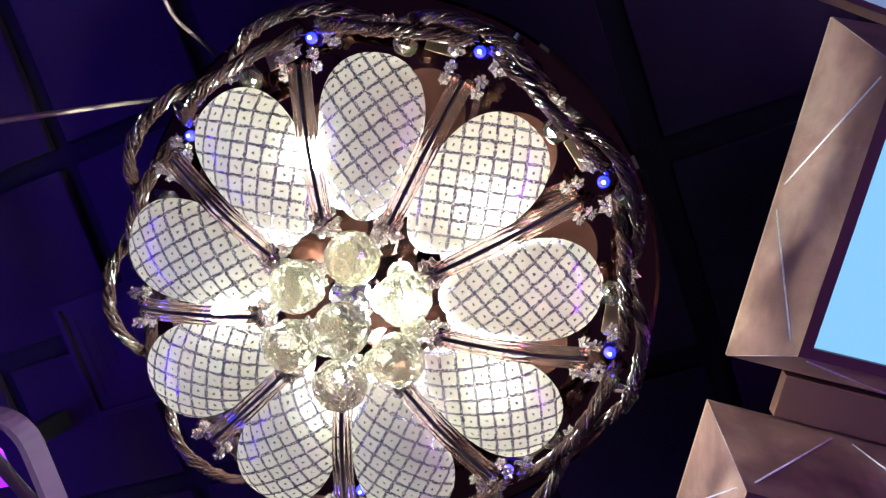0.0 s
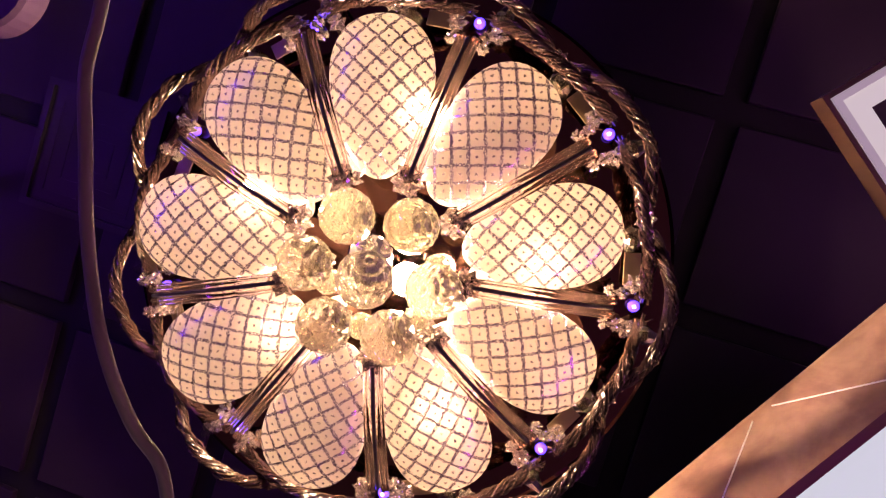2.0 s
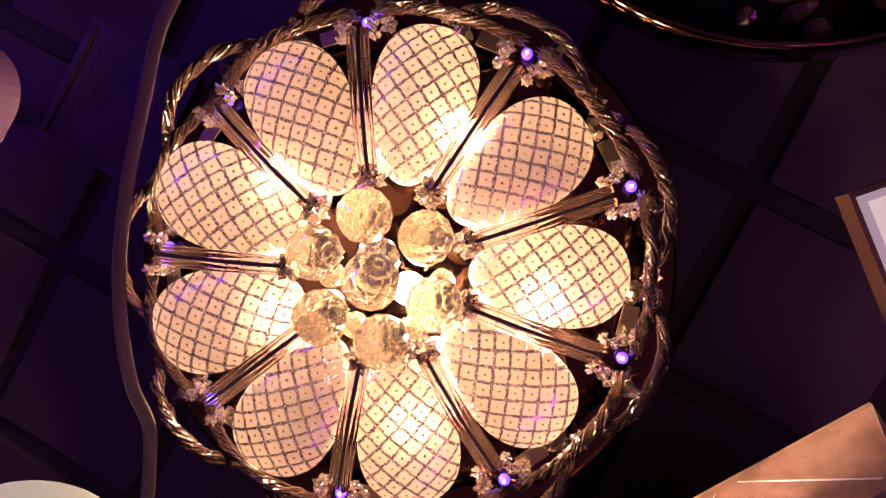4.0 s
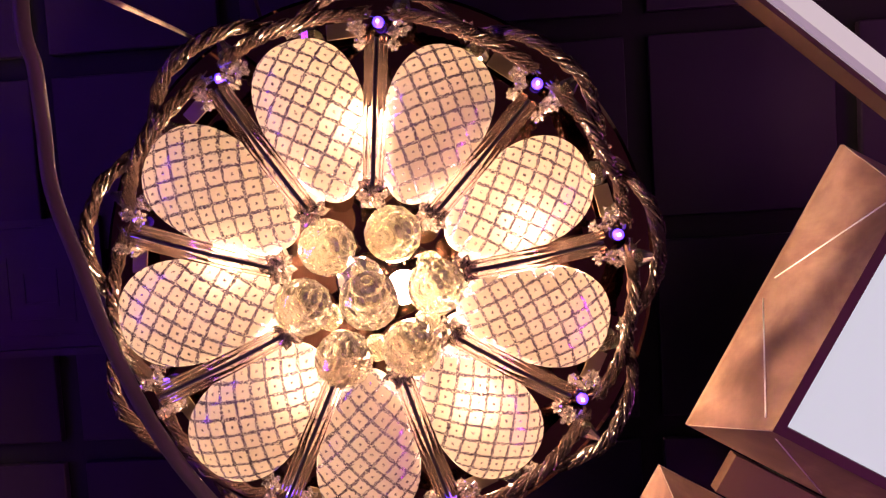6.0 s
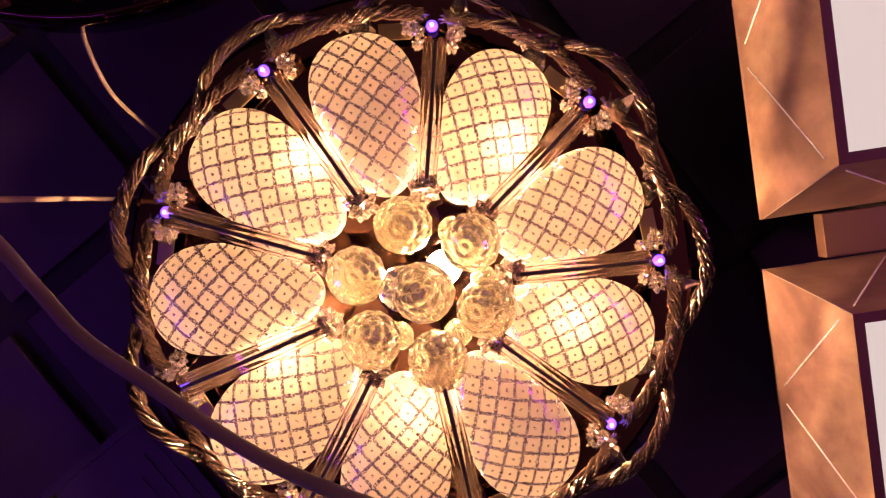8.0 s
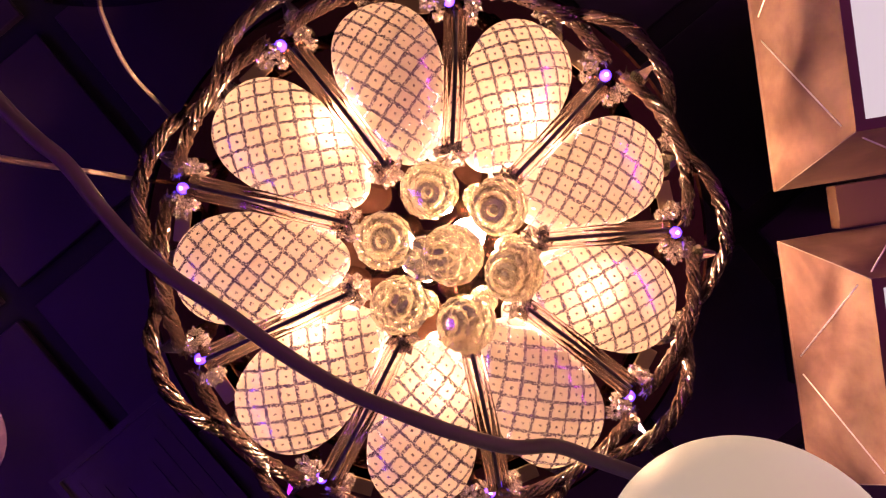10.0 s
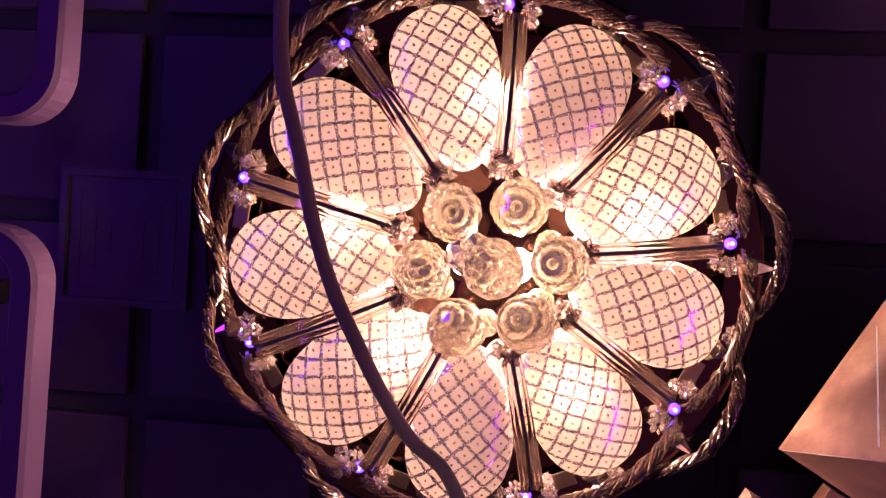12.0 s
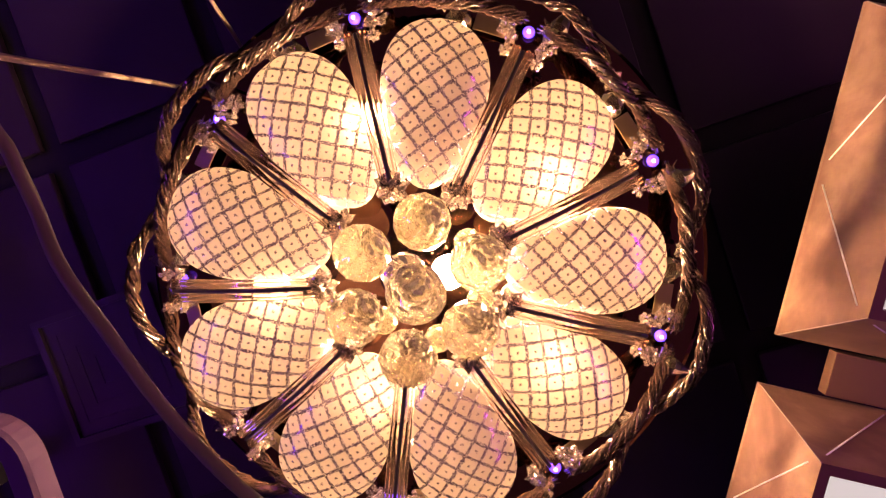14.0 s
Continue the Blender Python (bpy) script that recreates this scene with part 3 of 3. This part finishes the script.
# ---- the square frame lamp ----
def frame_lamp():
    lamp = thing("square_frame_lamp", "square white-lit frame lamp with a brown wooden outer side", "ceiling lamp")
    o, d = Vector((0.237, -0.317, 0)), Vector((0.914, 0.405, 0))
    e = Vector((0.405, -0.914, 0))
    size, z, band, h = 0.36, 2.20, 0.015, 0.026
    def p(a, b, zz):
        return Vector((o.x, o.y, 0)) + d * a + e * b + Vector((0, 0, zz))
    def square(i):
        return [(i, i), (size - i, i), (size - i, size - i), (i, size - i)]
    for name, i0, i1, za, zb, m, label in (
        ("side", 0.0, 0.004, z + 0.002, z + h, WOOD_DARK, "brown wooden outer side"),
        ("outer_lip", 0.0042, 0.0100, z, z + 0.02, LIP_GLOW, "pale outer lip with added glow"),
        ("light_band", 0.0102, 0.0102 + band, z + 0.002, z + 0.025, STRIP_GLOW, "white lit acrylic band"),
    ):
        bm = bmesh.new()
        A, B = square(i0), square(i1)
        lo = [[bm.verts.new(p(*q, za)) for q in s] for s in (A, B)]
        hi = [[bm.verts.new(p(*q, zb)) for q in s] for s in (A, B)]
        for k in range(4):
            n = (k + 1) % 4
            bm.faces.new((lo[0][k], lo[0][n], lo[1][n], lo[1][k]))
            bm.faces.new((hi[0][k], hi[0][n], hi[1][n], hi[1][k]))
            bm.faces.new((lo[0][k], lo[0][n], hi[0][n], hi[0][k]))
            bm.faces.new((lo[1][k], lo[1][n], hi[1][n], hi[1][k]))
        bmesh.ops.recalc_face_normals(bm, faces=bm.faces)
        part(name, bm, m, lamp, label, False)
    for a, b in ((0.347, 0.347), (0.347, 0.013), (0.013, 0.347)):
        q = p(a, b, 0)
        bm = bmesh.new()
        tube(bm, [(q.x, q.y, z + 0.018), (q.x, q.y, CEIL + 0.003)], 0.0015, 6)
        part("hanger", bm, JOINT, lamp)


# a faint emission is added so that the outer lip shows pale
LIP_GLOW = mat("pale_lip_glow", (0.34, 0.37, 0.35), 0.35, emit=(0.86, 0.94, 0.96), strength=0.22)
frame_lamp()


# ---- the rounded ring lamps ----
def ring_lamp(corner, e1, e2, size=(0.42, 0.42), z=2.25, band=0.027, h=0.030, r=0.055):
    """A rounded square ring. corner: its outer corner; e1, e2: the ways of the two sides from there."""
    lamp = thing("rounded_ring_lamp", "unlit milky acrylic ring lamp, rounded corners, violet light in its colour", "ceiling lamp", "rounded ring lamps")
    o = Vector((*corner, 0))
    def loop(inset):
        pts = []
        rr = max(r - inset, 0.012)
        for cx, cy, a0 in ((r, r, 180), (size[0] - r, r, 270), (size[0] - r, size[1] - r, 0), (r, size[1] - r, 90)):
            for i in range(9):
                a = radians(a0 + 90 * i / 8)
                pts.append((cx + rr * math.cos(a), cy + rr * math.sin(a)))
        return pts
    def p(q, zz):
        return o + e1 * q[0] + e2 * q[1] + Vector((0, 0, zz))
    bm = bmesh.new()
    rings = [[bm.verts.new(p(q, zz)) for q in loop(i)] for i, zz in ((0, z + h), (0, z + 0.004), (0.004, z), (band - 0.004, z), (band, z + 0.004), (band, z + h))]
    n = len(rings[0])
    for a, b in zip(rings, rings[1:] + rings[:1]):
        for k in range(n):
            bm.faces.new((a[k], a[(k + 1) % n], b[(k + 1) % n], b[k]))
    bmesh.ops.recalc_face_normals(bm, faces=bm.faces)
    part("ring", bm, VIOLET_LIT_ACRYLIC, lamp, "", False)
    for q in ((size[0] - r, band / 2), (size[0] - r, size[1] - band / 2)):
        v = p(q, 0)
        bm = bmesh.new()
        tube(bm, [(v.x, v.y, z + h - 0.002), (v.x, v.y, CEIL + 0.003)], 0.0012, 6)
        part("hanger", bm, JOINT, lamp)
    return lamp


U1, U2 = Vector((0.28, 0.96, 0)), Vector((-0.96, 0.28, 0))
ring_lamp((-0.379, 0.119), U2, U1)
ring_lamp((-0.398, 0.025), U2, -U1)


def violet_lamp():
    lamp = thing("violet_panel_lamp", "small violet glowing panel lamp in a dark frame", "ceiling lamp")
    c = Vector((-0.600, 0.292, 2.40))
    turn = math.degrees(math.atan2(U1.y, U1.x))
    bm = bmesh.new()
    box(bm, (0.065, 0.10, 0.012), c, turn, 0.003)
    part("panel", bm, VIOLET_PANEL, lamp, "violet glowing panel", False)
    bm = bmesh.new()
    box(bm, (0.03, 0.03, CEIL - c.z - 0.004), (c.x, c.y, (CEIL + c.z + 0.009) / 2), turn)
    part("stem", bm, JOINT, lamp, "", False)
    # long unseen violet tubes, added as fill to wash the ceiling and petals
    for x, m in ((-1.35, VIOLET_FILL), (1.75, VIOLET_FILL_EAST)):
        fill_tube(x, m)


def fill_tube(x, m):
    strip = thing("violet_fill_tube", "unseen violet fill tube added below the dark ceiling", "ceiling lamp", "violet tube lamps")
    bm = bmesh.new()
    tube(bm, [(x, -0.9, 1.50), (x, 1.1, 1.50)], 0.022, 16)
    part("tube", bm, m, strip, "violet glowing fill tube")
    for y in (-0.7, 0.9):
        bm = bmesh.new()
        tube(bm, [(x, y, 1.518), (x, y, CEIL + 0.003)], 0.004, 8)
        part("hanger", bm, JOINT, strip)


VIOLET_FILL = mat("violet_fill", (0.5, 0.3, 0.8), 0.4, emit=(0.18, 0.02, 1.0), strength=19.0)
VIOLET_FILL_EAST = mat("east_violet_fill", (0.5, 0.3, 0.8), 0.4, emit=(0.62, 0.11, 0.72), strength=30.0)
violet_lamp()


# ---- the white globe that hangs on the cable; its glow is added ----
GLOBE = Vector((0.071, 0.106, 1.860))


def white_globe():
    lamp = thing("white_globe", "white opal globe on the slack cable, room light as glow", "bulb", place=pose(*GLOBE))
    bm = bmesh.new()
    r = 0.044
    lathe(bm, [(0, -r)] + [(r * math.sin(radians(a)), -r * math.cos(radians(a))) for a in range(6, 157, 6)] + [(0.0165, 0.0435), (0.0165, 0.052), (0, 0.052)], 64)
    part("globe", bm, GLOBE_FILL, lamp, "white opal globe, room light as glow")
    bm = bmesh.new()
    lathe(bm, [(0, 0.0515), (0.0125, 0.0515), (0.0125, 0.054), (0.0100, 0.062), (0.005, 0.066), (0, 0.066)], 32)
    part("holder", bm, RING_WHITE, lamp, "pale plastic collar")


white_globe()


# ---- the neighbour chandelier ----
SMOKED = mat("smoked_crystal", (0.42, 0.27, 0.14), 0.05, metal=0.4, trans=0.5, ior=1.5)


def dark_chandelier():
    lamp = thing("crystal_disc_chandelier", "unlit round chandelier with dark crystals inside a thin bronze rim", "chandelier")
    c, R, z = Vector((-0.09, -0.648, 0)), 0.32, 2.30
    bm = bmesh.new()
    lathe(bm, [(R - 0.004, 0), (R, 0.001), (R, 0.05), (R - 0.004, 0.05), (R - 0.004, 0)], 96, (c.x, c.y, z))
    part("rim", bm, PLATE, lamp, "thin polished bronze rim")
    bm = bmesh.new()
    lathe(bm, [(0, 0.045), (R - 0.004, 0.045), (R - 0.004, 0.05), (0, 0.05)], 96, (c.x, c.y, z))
    lathe(bm, [(0, 0.0505), (0.08, 0.0505), (0.08, CEIL - z), (0, CEIL - z)], 32, (c.x, c.y, z))
    part("pan", bm, JOINT, lamp, "dark metal pan")
    rng = random.Random(4)
    drop = []
    for s in range(3):
        bm = bmesh.new()
        w = 0.010 + 0.003 * s
        lathe(bm, [(0, -0.022), (w * 0.6, -0.014), (w, 0.0), (w * 0.7, 0.012), (0, 0.018)], 6)
        drop.append(as_mesh("crystal_drop", bm, SMOKED, False))
    for i in range(230):
        a, r = rng.uniform(0, 2 * math.pi), (R - 0.018) * math.sqrt(rng.random())
        shared("crystal_drop", drop[i % 3], pose(c.x + r * math.cos(a), c.y + r * math.sin(a), z + 0.020 + 0.005 * rng.random(), rng.uniform(-50, 50), rng.uniform(-50, 50), rng.uniform(0, 360)), lamp)


dark_chandelier()


# ---- cables ----
def smooth_line(points, per=8):
    pts = [Vector(p) for p in points]
    out = []
    for i in range(len(pts) - 1):
        a, b, c, d = pts[max(i - 1, 0)], pts[i], pts[i + 1], pts[min(i + 2, len(pts) - 1)]
        for k in range(per):
            t = k / per
            out.append(0.5 * ((2 * b) + (c - a) * t + (2 * a - 5 * b + 4 * c - d) * t * t + (3 * b - a - 3 * c + d) * t ** 3))
    return out + [pts[-1]]


def cables():
    bm = bmesh.new()
    line = [(-0.42, -0.52, CEIL + 0.004), (-0.36, -0.48, 2.40), (-0.20, -0.30, 2.01), (-0.118, -0.140, 1.935), (-0.100, -0.104, 1.93), (-0.097, -0.082, 1.938), (-0.086, -0.056, 1.936), (-0.068, -0.028, 1.937), (-0.052, -0.001, 1.94), (-0.035, 0.022, 1.942), (-0.018, 0.038, 1.940), (0.0, 0.056, 1.944), (0.019, 0.072, 1.95), (0.037, 0.080, 1.953), (0.052, 0.093, 1.952), (0.066, 0.103, 1.944), (0.071, 0.106, 1.924)]
    tube(bm, smooth_line(line), 0.0032, 12)
    tagged(part("hanging_cable", bm, CABLE), "slack grey sheathed cable hanging below the chandelier", "cable")
    bm = bmesh.new()
    tube(bm, smooth_line([(-0.304, -0.217, CEIL + 0.004), (-0.289, -0.208, 2.46), (-0.273, -0.200, 2.36), (-0.248, -0.186, 2.20), (-0.233, -0.178, 2.10), (-0.225, -0.170, 1.95), (-0.222, -0.168, 1.75), (-0.224, -0.170, 1.50)]), 0.0026, 8)
    tagged(part("beige_wire", bm, BEIGE), "thin beige wire hanging down from the dark ceiling", "wire", "beige wires")
    bm = bmesh.new()
    tube(bm, smooth_line([(-0.222, -0.235, CEIL + 0.004), (-0.222, -0.250, 2.50), (-0.220, -0.269, 2.45), (-0.215, -0.294, 2.38), (-0.209, -0.330, 2.352), (-0.206, -0.364, 2.356), (-0.195, -0.43, 2.40), (-0.18, -0.50, 2.48), (-0.17, -0.53, CEIL + 0.004)]), 0.0024, 8)
    tagged(part("beige_wire", bm, BEIGE), "thin beige wire looping from the dark ceiling behind a round chandelier", "wire", "beige wires")


cables()


# ---- unseen lit panels, added as fill light for the shop ----
def fill_panel(x, y):
    lamp = thing("shop_fill_panel", "unseen flat square warm-white ceiling panel added as fill light", "ceiling lamp", "shop panel lamps")
    bm = bmesh.new()
    box(bm, (0.46, 0.46, 0.03), (x, y, CEIL - 0.014), 15.0, 0.003)
    part("housing", bm, RING_WHITE, lamp, "", False)
    bm = bmesh.new()
    box(bm, (0.42, 0.42, 0.006), (x, y, CEIL - 0.0322), 15.0)
    part("panel", bm, SHOP_FILL, lamp, "glowing fill light panel", False)


SHOP_FILL = mat("shop_fill", (0.9, 0.88, 0.84), 0.4, emit=(1.0, 0.86, 0.72), strength=7.0)
for x, y in ((1.9, -1.2), (1.7, 1.7), (-0.5, 2.1), (0.3, -2.2)):
    fill_panel(x, y)
